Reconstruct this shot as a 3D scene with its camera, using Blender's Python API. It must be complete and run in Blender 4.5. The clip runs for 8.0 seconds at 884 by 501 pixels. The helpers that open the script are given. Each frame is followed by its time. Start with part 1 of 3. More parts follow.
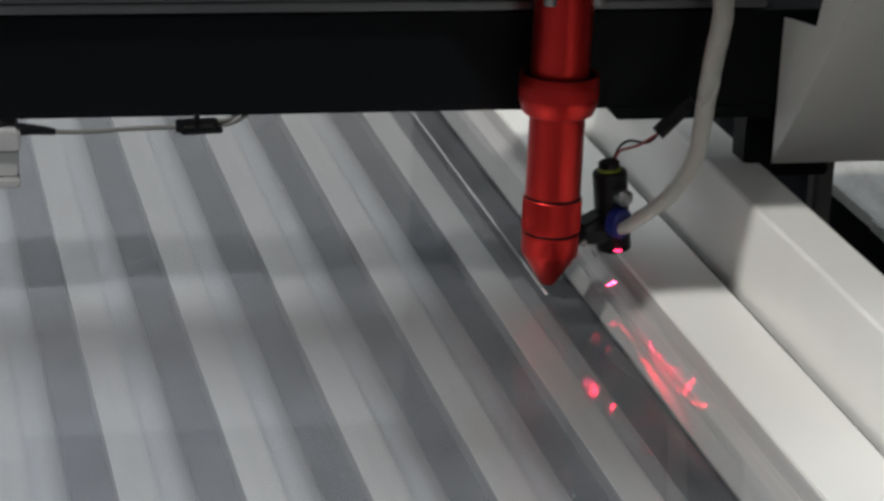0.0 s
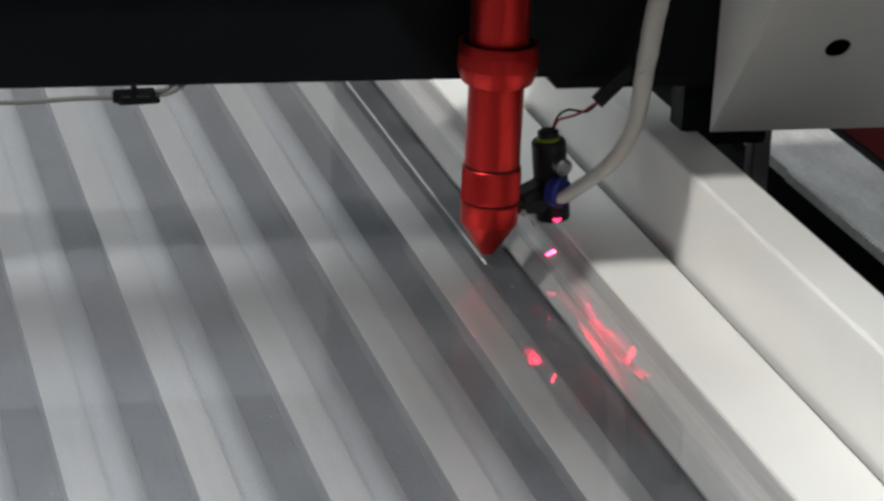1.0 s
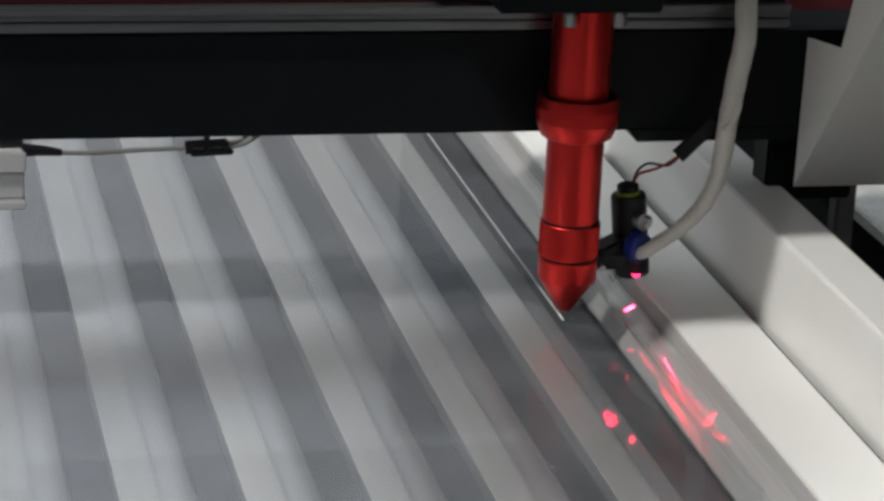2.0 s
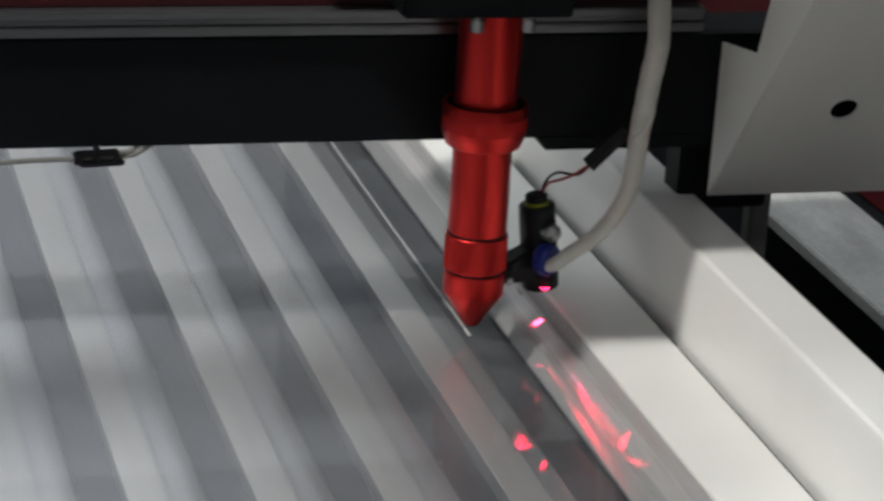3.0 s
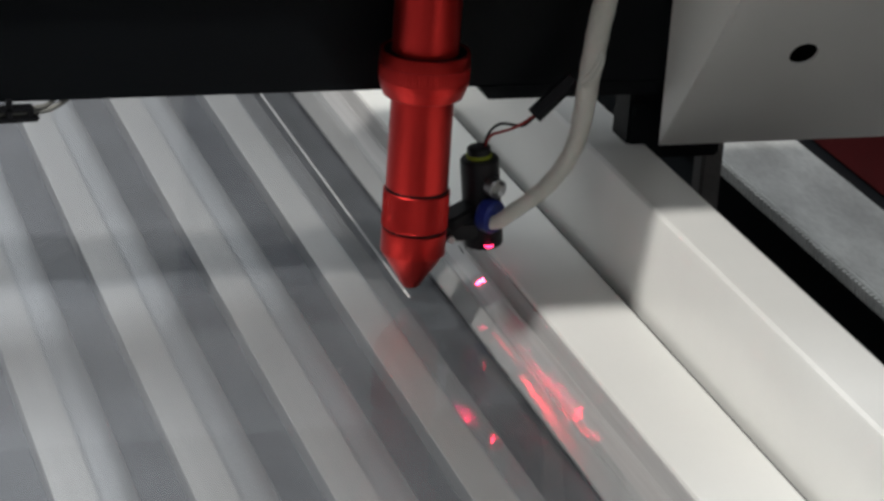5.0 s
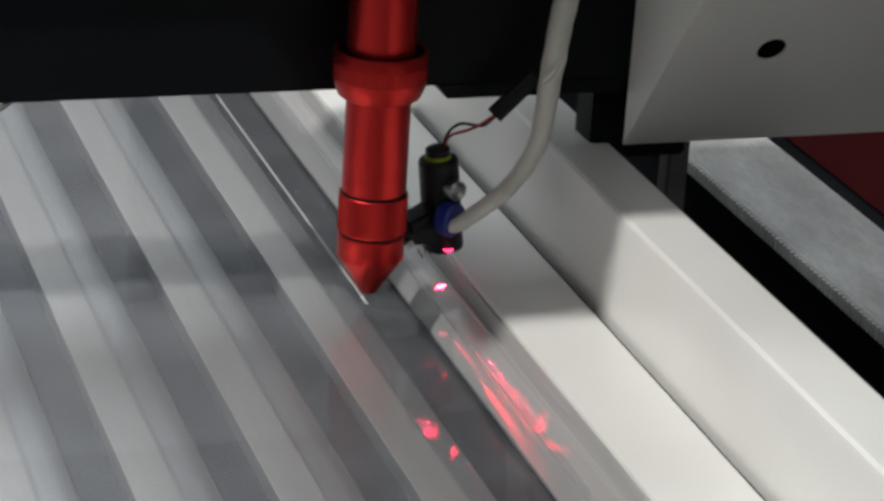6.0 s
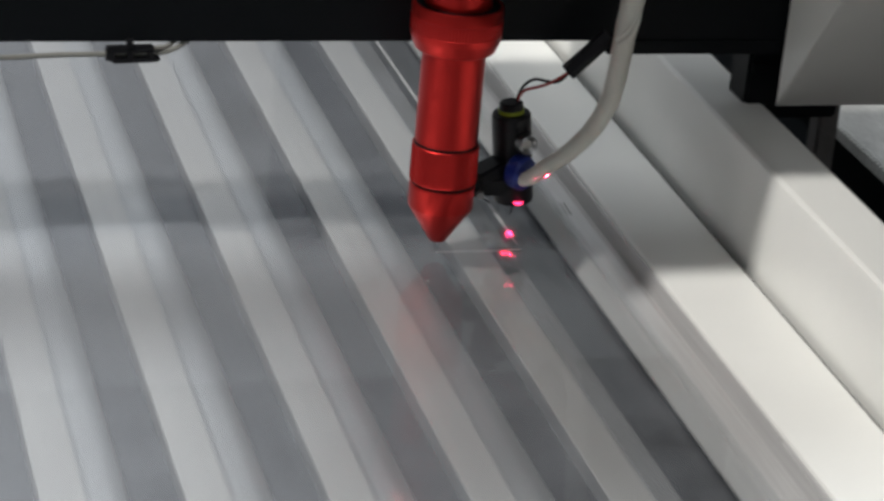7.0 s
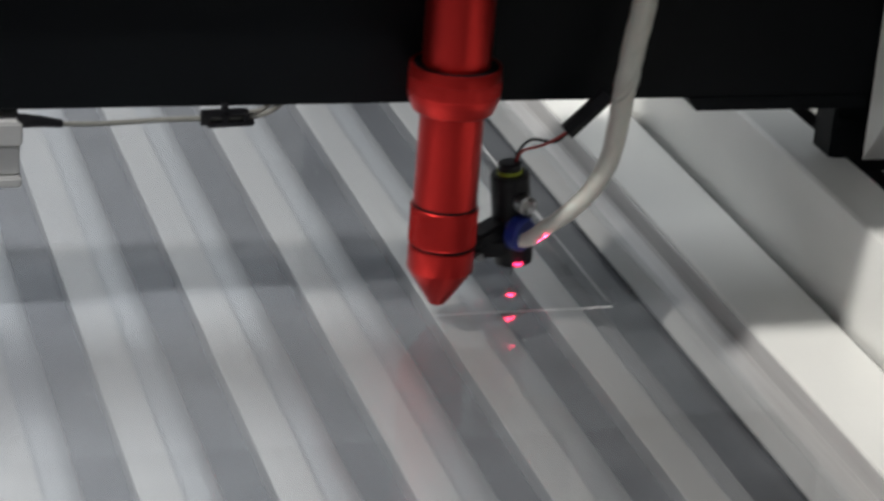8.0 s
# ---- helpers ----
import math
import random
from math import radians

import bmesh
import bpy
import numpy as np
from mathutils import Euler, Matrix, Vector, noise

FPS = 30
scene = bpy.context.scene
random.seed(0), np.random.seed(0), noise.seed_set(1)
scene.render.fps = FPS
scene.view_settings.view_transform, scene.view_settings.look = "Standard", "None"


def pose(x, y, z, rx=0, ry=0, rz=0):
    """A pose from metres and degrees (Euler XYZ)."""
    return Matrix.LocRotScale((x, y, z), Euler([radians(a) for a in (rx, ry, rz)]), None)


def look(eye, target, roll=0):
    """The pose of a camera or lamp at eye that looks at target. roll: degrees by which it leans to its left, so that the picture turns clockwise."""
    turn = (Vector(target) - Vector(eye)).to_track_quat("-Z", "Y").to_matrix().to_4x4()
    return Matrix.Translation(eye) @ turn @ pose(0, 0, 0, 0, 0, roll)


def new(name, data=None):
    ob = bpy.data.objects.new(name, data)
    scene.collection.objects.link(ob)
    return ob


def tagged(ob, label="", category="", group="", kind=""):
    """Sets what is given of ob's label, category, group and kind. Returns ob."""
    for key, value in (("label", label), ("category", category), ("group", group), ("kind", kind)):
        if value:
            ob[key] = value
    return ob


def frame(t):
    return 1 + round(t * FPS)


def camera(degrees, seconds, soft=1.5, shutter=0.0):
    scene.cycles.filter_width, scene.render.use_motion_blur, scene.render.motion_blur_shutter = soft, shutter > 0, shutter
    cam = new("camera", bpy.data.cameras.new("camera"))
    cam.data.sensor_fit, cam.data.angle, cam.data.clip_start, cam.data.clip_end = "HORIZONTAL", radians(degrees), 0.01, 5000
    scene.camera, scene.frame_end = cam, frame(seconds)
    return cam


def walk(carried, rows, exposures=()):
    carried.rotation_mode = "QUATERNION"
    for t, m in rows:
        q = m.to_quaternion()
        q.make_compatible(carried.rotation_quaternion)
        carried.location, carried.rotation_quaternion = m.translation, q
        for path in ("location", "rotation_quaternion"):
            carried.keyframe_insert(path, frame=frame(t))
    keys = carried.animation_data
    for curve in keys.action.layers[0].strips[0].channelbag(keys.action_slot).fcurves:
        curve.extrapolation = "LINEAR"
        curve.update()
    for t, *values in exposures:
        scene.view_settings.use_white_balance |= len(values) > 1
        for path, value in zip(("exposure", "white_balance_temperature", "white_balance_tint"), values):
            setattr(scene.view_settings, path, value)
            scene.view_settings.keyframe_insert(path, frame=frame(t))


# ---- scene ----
cam = camera(19.16, 8.0, soft=3.0, shutter=0.5)

CAMERA_ROWS = [
    (0.0, look((-0.3038, -0.9712, 0.4032), (-0.0695, 0.0229, 0.0524), 2.61)),
    (0.5, look((-0.3064, -0.9851, 0.4017), (-0.0800, 0.0084, 0.0437), 2.39)),
    (1.0, look((-0.3115, -0.9950, 0.4016), (-0.0452, -0.0126, 0.0404), 2.98)),
    (1.5, look((-0.3069, -0.9993, 0.4044), (-0.0655, -0.0096, 0.0457), 3.02)),
    (1.7, look((-0.3075, -1.0032, 0.4077), (-0.0723, -0.0101, 0.0545), 2.94)),
    (2.8, look((-0.3015, -0.9824, 0.4092), (-0.0349, -0.0007, 0.0466), 3.39)),
    (3.0, look((-0.3010, -0.9803, 0.4102), (-0.0201, -0.0030, 0.0463), 3.65)),
    (3.5, look((-0.3028, -0.9675, 0.4070), (-0.0053, -0.0004, 0.0293), 3.83)),
    (4.0, look((-0.2982, -0.9718, 0.4075), (-0.0147, -0.0048, 0.0190), 3.66)),
    (4.5, look((-0.2996, -0.9742, 0.4075), (0.0039, -0.0148, 0.0152), 4.14)),
    (4.7, look((-0.2988, -0.9721, 0.4034), (0.0142, -0.0157, 0.0114), 4.13)),
    (5.8, look((-0.2841, -0.9725, 0.4026), (0.0381, -0.0231, 0.0012), 3.71)),
    (6.0, look((-0.2828, -0.9714, 0.3987), (0.0474, -0.0240, -0.0012), 3.83)),
    (6.5, look((-0.2893, -0.9970, 0.3991), (0.0112, -0.0447, -0.0122), 4.35)),
    (7.0, look((-0.3072, -1.0014, 0.4083), (-0.0232, -0.0487, -0.0138), 5.30)),
    (7.5, look((-0.3384, -0.9880, 0.4063), (-0.0634, -0.0297, -0.0089), 4.22)),
    (8.0, look((-0.3533, -0.9860, 0.4088), (-0.0571, -0.0290, 0.0052), 4.66)),
]
walk(cam, CAMERA_ROWS, [(0.0, -0.18), (0.6, -0.08), (1.5, 0.0), (6.5, 0.0), (7.3, 0.12), (8.0, 0.12)])

# ---------------------------------------------------------------- light
world = bpy.data.worlds.new("world")
scene.world = world
world.use_nodes = True
world.node_tree.nodes["Background"].inputs[0].default_value = (0.9, 0.95, 1.0, 1)
world.node_tree.nodes["Background"].inputs[1].default_value = 0.0


def area_lamp(name, eye, target, sx, sy, watts, colour):
    data = bpy.data.lights.new(name, "AREA")
    data.shape, data.size, data.size_y, data.energy, data.color = "RECTANGLE", sx, sy, watts, colour
    ob = new(name, data)
    ob.matrix_world = look(eye, target)
    return ob


area_lamp("ceiling_lamp_key", (-1.30, -0.45, 2.05), (-1.0, -0.35, 0), 0.14, 0.14, 51, (1.0, 0.97, 0.93))
# unseen fill lamps, added to lift the slats, end cover and shadows
area_lamp("back_fill", (-0.5, 1.6, 2.60), (-0.5, 1.6, 0), 2.2, 1.2, 38, (0.92, 0.96, 1.0))
area_lamp("front_fill", (-0.6, -2.2, 2.50), (-0.4, -1.2, 0), 2.2, 0.5, 9, (0.97, 0.98, 1.0))
scene.view_settings.exposure = 0.0


# ---------------------------------------------------------------- materials
def material(name, colour, rough=0.5, metal=0.0, grain=0.0, grain_scale=200.0, stain=0.0, stain_scale=20.0, bump=0.0,
             stretch=(1, 1, 1), coat=0.0, spec=0.5):
    m = bpy.data.materials.new(name)
    m.use_nodes = True
    nt = m.node_tree
    b = nt.nodes["Principled BSDF"]
    b.inputs["Roughness"].default_value = rough
    b.inputs["Metallic"].default_value = metal
    b.inputs["Coat Weight"].default_value = coat
    b.inputs["Specular IOR Level"].default_value = spec
    b.inputs["Base Color"].default_value = (*colour, 1)
    tc = nt.nodes.new("ShaderNodeTexCoord")
    mp = nt.nodes.new("ShaderNodeMapping")
    mp.inputs["Scale"].default_value = stretch
    nt.links.new(tc.outputs["Object"], mp.inputs["Vector"])
    n1 = nt.nodes.new("ShaderNodeTexNoise")
    n1.inputs["Scale"].default_value, n1.inputs["Detail"].default_value = grain_scale, 4
    n2 = nt.nodes.new("ShaderNodeTexNoise")
    n2.inputs["Scale"].default_value, n2.inputs["Detail"].default_value = stain_scale, 5
    for n in (n1, n2):
        nt.links.new(mp.outputs["Vector"], n.inputs["Vector"])
    if grain or stain:
        prev = None
        for n, amount in ((n1, grain), (n2, stain)):
            r = nt.nodes.new("ShaderNodeMapRange")
            r.inputs["From Min"].default_value, r.inputs["From Max"].default_value = 0.3, 0.7
            r.inputs["To Min"].default_value, r.inputs["To Max"].default_value = 1 - amount, 1 + amount
            nt.links.new(n.outputs["Fac"], r.inputs["Value"])
            if prev is None:
                prev = r.outputs[0]
            else:
                mul = nt.nodes.new("ShaderNodeMath")
                mul.operation = "MULTIPLY"
                nt.links.new(prev, mul.inputs[0])
                nt.links.new(r.outputs[0], mul.inputs[1])
                prev = mul.outputs[0]
        sc = nt.nodes.new("ShaderNodeVectorMath")
        sc.operation = "SCALE"
        sc.inputs[0].default_value = colour
        nt.links.new(prev, sc.inputs["Scale"])
        nt.links.new(sc.outputs[0], b.inputs["Base Color"])
        r = nt.nodes.new("ShaderNodeMapRange")
        r.inputs["To Min"].default_value, r.inputs["To Max"].default_value = rough * 0.85, min(1, rough * 1.15)
        nt.links.new(n2.outputs["Fac"], r.inputs["Value"])
        nt.links.new(r.outputs[0], b.inputs["Roughness"])
    if bump:
        bp = nt.nodes.new("ShaderNodeBump")
        bp.inputs["Strength"].default_value, bp.inputs["Distance"].default_value = bump, 0.0004
        nt.links.new(n1.outputs["Fac"], bp.inputs["Height"])
        nt.links.new(bp.outputs[0], b.inputs["Normal"])
    return m


def glow(name, colour, strength):
    m = bpy.data.materials.new(name)
    m.use_nodes = True
    b = m.node_tree.nodes["Principled BSDF"]
    b.inputs["Base Color"].default_value = (*colour, 1)
    b.inputs["Emission Color"].default_value = (*colour, 1)
    b.inputs["Emission Strength"].default_value = strength
    return m


def clear_sheet(name, tint, gloss):
    """Clear plastic: see-through, with a mirror gloss on the upper side."""
    m = bpy.data.materials.new(name)
    m.use_nodes = True
    nt = m.node_tree
    nt.nodes.remove(nt.nodes["Principled BSDF"])
    t = nt.nodes.new("ShaderNodeBsdfTransparent")
    t.inputs[0].default_value = (*tint, 1)
    last = t.outputs[0]
    if gloss:
        g = nt.nodes.new("ShaderNodeBsdfGlossy")
        g.inputs["Roughness"].default_value = 0.05
        lw = nt.nodes.new("ShaderNodeLayerWeight")
        lw.inputs["Blend"].default_value = 0.5
        pw = nt.nodes.new("ShaderNodeMath")
        pw.operation = "POWER"
        pw.inputs[1].default_value = 5.0
        nt.links.new(lw.outputs["Facing"], pw.inputs[0])
        ad = nt.nodes.new("ShaderNodeMath")
        ad.operation = "MULTIPLY_ADD"
        ad.inputs[1].default_value, ad.inputs[2].default_value = 0.95, 0.03
        nt.links.new(pw.outputs[0], ad.inputs[0])
        # thin dust and rub marks on the plastic, plus a painted veil of glare
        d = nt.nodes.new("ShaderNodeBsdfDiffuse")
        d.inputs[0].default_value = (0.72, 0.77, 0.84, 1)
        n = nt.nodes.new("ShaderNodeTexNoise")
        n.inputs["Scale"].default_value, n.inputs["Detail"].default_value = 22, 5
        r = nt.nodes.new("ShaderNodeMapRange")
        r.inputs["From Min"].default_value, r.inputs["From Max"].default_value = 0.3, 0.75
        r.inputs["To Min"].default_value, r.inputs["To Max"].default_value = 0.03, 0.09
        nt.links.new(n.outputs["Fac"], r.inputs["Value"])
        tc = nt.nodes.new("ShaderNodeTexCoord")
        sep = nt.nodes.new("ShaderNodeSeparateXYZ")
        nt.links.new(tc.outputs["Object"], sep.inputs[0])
        # pale glare put into the colour, stronger towards -x
        veil = nt.nodes.new("ShaderNodeMapRange")
        veil.inputs["From Min"].default_value, veil.inputs["From Max"].default_value = -0.02, -0.26
        veil.inputs["To Min"].default_value, veil.inputs["To Max"].default_value = 0.0, 0.20
        nt.links.new(sep.outputs["X"], veil.inputs["Value"])
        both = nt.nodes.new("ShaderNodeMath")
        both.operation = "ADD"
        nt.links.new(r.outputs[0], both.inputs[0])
        nt.links.new(veil.outputs[0], both.inputs[1])
        dust_and_veil = nt.nodes.new("ShaderNodeMixShader")
        nt.links.new(both.outputs[0], dust_and_veil.inputs[0])
        nt.links.new(last, dust_and_veil.inputs[1])
        nt.links.new(d.outputs[0], dust_and_veil.inputs[2])
        mx = nt.nodes.new("ShaderNodeMixShader")
        nt.links.new(ad.outputs[0], mx.inputs[0])
        nt.links.new(dust_and_veil.outputs[0], mx.inputs[1])
        nt.links.new(g.outputs[0], mx.inputs[2])
        last = mx.outputs[0]
    nt.links.new(last, nt.nodes["Material Output"].inputs[0])
    return m


# lighter copy of the slat metal; the brighter-lit top is put into its colour
BRIGHT_CROWN = material("lighter_slat_crown", (0.65, 0.635, 0.62), 0.50, 0.84, 0.03, 700, 0.06, 90, 0.06, (1, 0.012, 1))
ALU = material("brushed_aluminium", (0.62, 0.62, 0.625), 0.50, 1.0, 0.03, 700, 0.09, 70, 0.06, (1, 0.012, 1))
WHITE = material("white_powder_coat", (0.78, 0.78, 0.75), 0.35, 0, 0.01, 900, 0.03, 12, 0.05)
GLOSS_WHITE = material("glossy_white_powder_coat", (0.78, 0.78, 0.75), 0.32, 0, 0.01, 900, 0.04, 14, 0.05, coat=0.3)
TRAY = material("smudged_channel_metal", (0.17, 0.175, 0.185), 0.30, 0.8, 0.08, 300, 0.35, 28, 0.2, (1, 0.4, 1))
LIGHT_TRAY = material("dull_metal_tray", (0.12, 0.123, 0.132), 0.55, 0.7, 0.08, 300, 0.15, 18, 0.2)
# brushed grey, darker than the slat metal
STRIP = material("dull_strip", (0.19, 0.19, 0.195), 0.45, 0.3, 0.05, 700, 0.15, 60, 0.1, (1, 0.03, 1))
BACK = material("grey_coat", (0.55, 0.55, 0.54), 0.5, 0, 0.02, 600, 0.05, 10, 0.05)
LIP = material("satin_trim", (0.46, 0.455, 0.45), 0.26, 0.25, 0.06, 500, 0.08, 30, 0.1, (1, 0.04, 1))
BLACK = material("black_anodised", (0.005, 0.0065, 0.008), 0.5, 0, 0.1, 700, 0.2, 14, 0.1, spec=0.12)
BLACK_PLASTIC = material("black_plastic", (0.008, 0.008, 0.010), 0.42, 0, 0.1, 600, 0.1, 40, 0.1, spec=0.25)
DARK = material("dark_steel", (0.03, 0.032, 0.035), 0.55, 0, 0.2, 300, 0.25, 20, 0.2)
RED = material("red_anodised", (0.56, 0.028, 0.025), 0.36, 0.93, 0.02, 900, 0.02, 60, 0.0)
RED_ROUGH = material("red_anodised_knurl", (0.44, 0.020, 0.018), 0.42, 0.9, 0.04, 900, 0.04, 60, 0.0)
# red taken near black; the side panel's shade is in this colour
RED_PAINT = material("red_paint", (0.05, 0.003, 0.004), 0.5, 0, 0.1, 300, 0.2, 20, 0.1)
STEEL = material("ground_steel", (0.36, 0.36, 0.36), 0.36, 1.0, 0.05, 900, 0.1, 40, 0.1, (0.05, 1, 1))
RAIL_STEEL = material("dark_guide_steel", (0.16, 0.165, 0.17), 0.35, 0.8, 0.05, 900, 0.1, 40, 0.1, (0.05, 1, 1))
GALV = material("galvanised_plate", (0.55, 0.56, 0.54), 0.5, 0.0, 0.10, 500, 0.22, 45, 0.15, (1, 0.35, 1))
LEG = material("dull_grey_bracket", (0.20, 0.20, 0.20), 0.5, 0.3, 0.08, 500, 0.14, 30, 0.15)
HOSE = material("milky_hose", (0.62, 0.61, 0.56), 0.35, 0, 0.03, 400, 0.06, 60, 0.1)
HOSE.node_tree.nodes["Principled BSDF"].inputs["Subsurface Weight"].default_value = 0.5
HOSE.node_tree.nodes["Principled BSDF"].inputs["Subsurface Radius"].default_value = (0.004, 0.003, 0.003)
HOSE.node_tree.nodes["Principled BSDF"].inputs["Subsurface Scale"].default_value = 1.0
BLUE = material("blue_fitting", (0.015, 0.03, 0.22), 0.35, 0, 0.05, 400, 0.05, 60)
GREY_CABLE = material("grey_cable", (0.22, 0.22, 0.2), 0.5, 0, 0.05, 400, 0.1, 60)
WIRE_RED = material("red_wire", (0.3, 0.02, 0.02), 0.45)
LABEL_GREEN = material("yellow_green_band", (0.28, 0.34, 0.02), 0.5)
# darker copy of the wall paint that holds back fill light
FILL_CUT_WALL = material("fill_cut_wall", (0.16, 0.165, 0.17), 0.8, 0, 0.03, 60, 0.05, 2)
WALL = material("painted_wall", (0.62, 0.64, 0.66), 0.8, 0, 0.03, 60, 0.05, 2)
FLOOR = material("grey_floor", (0.25, 0.25, 0.25), 0.5, 0, 0.08, 80, 0.1, 3)
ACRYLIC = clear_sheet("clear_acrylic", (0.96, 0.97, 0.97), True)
ACRYLIC_BACK = clear_sheet("clear_acrylic_underside", (0.98, 0.98, 0.98), False)
# tint of the unseen sheet that dims the key lamp over the bed
SHADE_TINT = clear_sheet("tinted_shade_sheet", (0.84, 0.845, 0.86), False)
FRESH_KERF = material("fresh_kerf", (0.74, 0.74, 0.735), 0.6, 0, 0.08, 900, 0.1, 200)
KERF = material("frosted_kerf", (0.36, 0.36, 0.36), 0.6, 0, 0.08, 900, 0.1, 200)
LASER = glow("pointer_lens_glow", (1.0, 0.03, 0.12), 6)


# ---------------------------------------------------------------- mesh helpers
def mesh_of(name, bm, mat, smooth=False):
    bmesh.ops.recalc_face_normals(bm, faces=bm.faces)
    me = bpy.data.meshes.new(name)
    bm.to_mesh(me)
    bm.free()
    if mat:
        me.materials.append(mat)
    if smooth:
        for p in me.polygons:
            p.use_smooth = True
        me.set_sharp_from_angle(angle=radians(22))
    return me


def part(name, bm, mat, parent=None, label="", smooth=False):
    ob = new(name, mesh_of(name, bm, mat, smooth))
    if parent:
        ob.parent = parent
    return tagged(ob, label)


def thing(name, label, category, group="", kind=""):
    return tagged(new(name), label, category, group, kind)


def box(x0, y0, z0, x1, y1, z1, bevel=0.0):
    bm = bmesh.new()
    bmesh.ops.create_cube(bm, size=1)
    for v in bm.verts:
        v.co = ((x0 + x1) / 2 + v.co.x * (x1 - x0), (y0 + y1) / 2 + v.co.y * (y1 - y0), (z0 + z1) / 2 + v.co.z * (z1 - z0))
    if bevel:
        bmesh.ops.bevel(bm, geom=bm.edges[:], offset=bevel, segments=2, affect="EDGES")
    return bm


def join(*bms):
    out = bmesh.new()
    for b in bms:
        me = bpy.data.meshes.new("tmp")
        b.to_mesh(me)
        b.free()
        out.from_mesh(me)
        bpy.data.meshes.remove(me)
    return out


def extrude_y(profile, y0, y1):
    """A closed outline in x and z, drawn out along y."""
    bm = bmesh.new()
    a = [bm.verts.new((x, y0, z)) for x, z in profile]
    b = [bm.verts.new((x, y1, z)) for x, z in profile]
    n = len(profile)
    for i in range(n):
        bm.faces.new((a[i], a[(i + 1) % n], b[(i + 1) % n], b[i]))
    bm.faces.new(a)
    bm.faces.new(b[::-1])
    return bm


def extrude_x(profile, x0, x1):
    """A closed outline in y and z, drawn out along x."""
    bm = bmesh.new()
    a = [bm.verts.new((x0, y, z)) for y, z in profile]
    b = [bm.verts.new((x1, y, z)) for y, z in profile]
    n = len(profile)
    for i in range(n):
        bm.faces.new((a[i], a[(i + 1) % n], b[(i + 1) % n], b[i]))
    bm.faces.new(a)
    bm.faces.new(b[::-1])
    return bm


def lathe(profile, n=48, at=(0, 0), knurl=0.0, span=None):
    """Radius and height pairs turned about an upright axis."""
    bm = bmesh.new()
    rings = []
    for r, z in profile:
        ring = []
        for i in range(n):
            rr = r
            if knurl and span and span[0] <= z <= span[1] and i % 2:
                rr = r - knurl
            a = 2 * math.pi * i / n
            ring.append(bm.verts.new((at[0] + rr * math.cos(a), at[1] + rr * math.sin(a), z)))
        rings.append(ring)
    for p, q in zip(rings, rings[1:]):
        for i in range(n):
            bm.faces.new((p[i], p[(i + 1) % n], q[(i + 1) % n], q[i]))
    bm.faces.new(rings[0][::-1])
    bm.faces.new(rings[-1])
    return bm


def tube(points, radius, n=10, cut=6):
    """A round hose along a smooth line through the points."""
    pts = [Vector(p) for p in points]
    ext = [2 * pts[0] - pts[1], *pts, 2 * pts[-1] - pts[-2]]
    line = []
    for i in range(1, len(ext) - 2):
        p0, p1, p2, p3 = ext[i - 1:i + 3]
        for k in range(cut):
            t = k / cut
            line.append(0.5 * (2 * p1 + (p2 - p0) * t + (2 * p0 - 5 * p1 + 4 * p2 - p3) * t * t + (3 * p1 - p0 - 3 * p2 + p3) * t ** 3))
    line.append(pts[-1])
    bm = bmesh.new()
    rings, side = [], Vector((0.31, 0.9, 0.2)).normalized()
    for i, p in enumerate(line):
        d = (line[min(i + 1, len(line) - 1)] - line[max(i - 1, 0)]).normalized()
        side = (side - d * side.dot(d)).normalized()
        other = d.cross(side)
        r = radius(i / (len(line) - 1)) if callable(radius) else radius
        rings.append([bm.verts.new(p + r * (math.cos(2 * math.pi * j / n) * side + math.sin(2 * math.pi * j / n) * other)) for j in range(n)])
    for p, q in zip(rings, rings[1:]):
        for j in range(n):
            bm.faces.new((p[j], p[(j + 1) % n], q[(j + 1) % n], q[j]))
    bm.faces.new(rings[0][::-1])
    bm.faces.new(rings[-1])
    return bm


def turned(bm, m):
    bmesh.ops.transform(bm, matrix=m, verts=bm.verts)
    return bm


# ---------------------------------------------------------------- the room
def room():
    # unseen walls: three darkened to cut fill, north kept bright to be reflected
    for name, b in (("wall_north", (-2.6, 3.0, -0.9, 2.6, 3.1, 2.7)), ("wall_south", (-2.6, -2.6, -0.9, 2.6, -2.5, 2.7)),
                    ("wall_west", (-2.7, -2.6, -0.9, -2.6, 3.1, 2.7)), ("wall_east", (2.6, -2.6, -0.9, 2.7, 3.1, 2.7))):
        tagged(part(name, box(*b), WALL if name == "wall_north" else FILL_CUT_WALL), "unseen workshop wall toned to steer fill and reflections", "wall", kind="structure")
    tagged(part("floor", box(-2.7, -2.6, -1.0, 2.7, 3.1, -0.9), FLOOR), "grey workshop floor", "floor", kind="structure")
    tagged(part("ceiling", box(-2.7, -2.6, 2.7, 2.7, 3.1, 2.8), WALL), "plain white workshop ceiling", "ceiling", kind="structure")


# ---------------------------------------------------------------- the bed
PITCH, EDGE = 0.0467, -0.0262
TOP = -0.0033


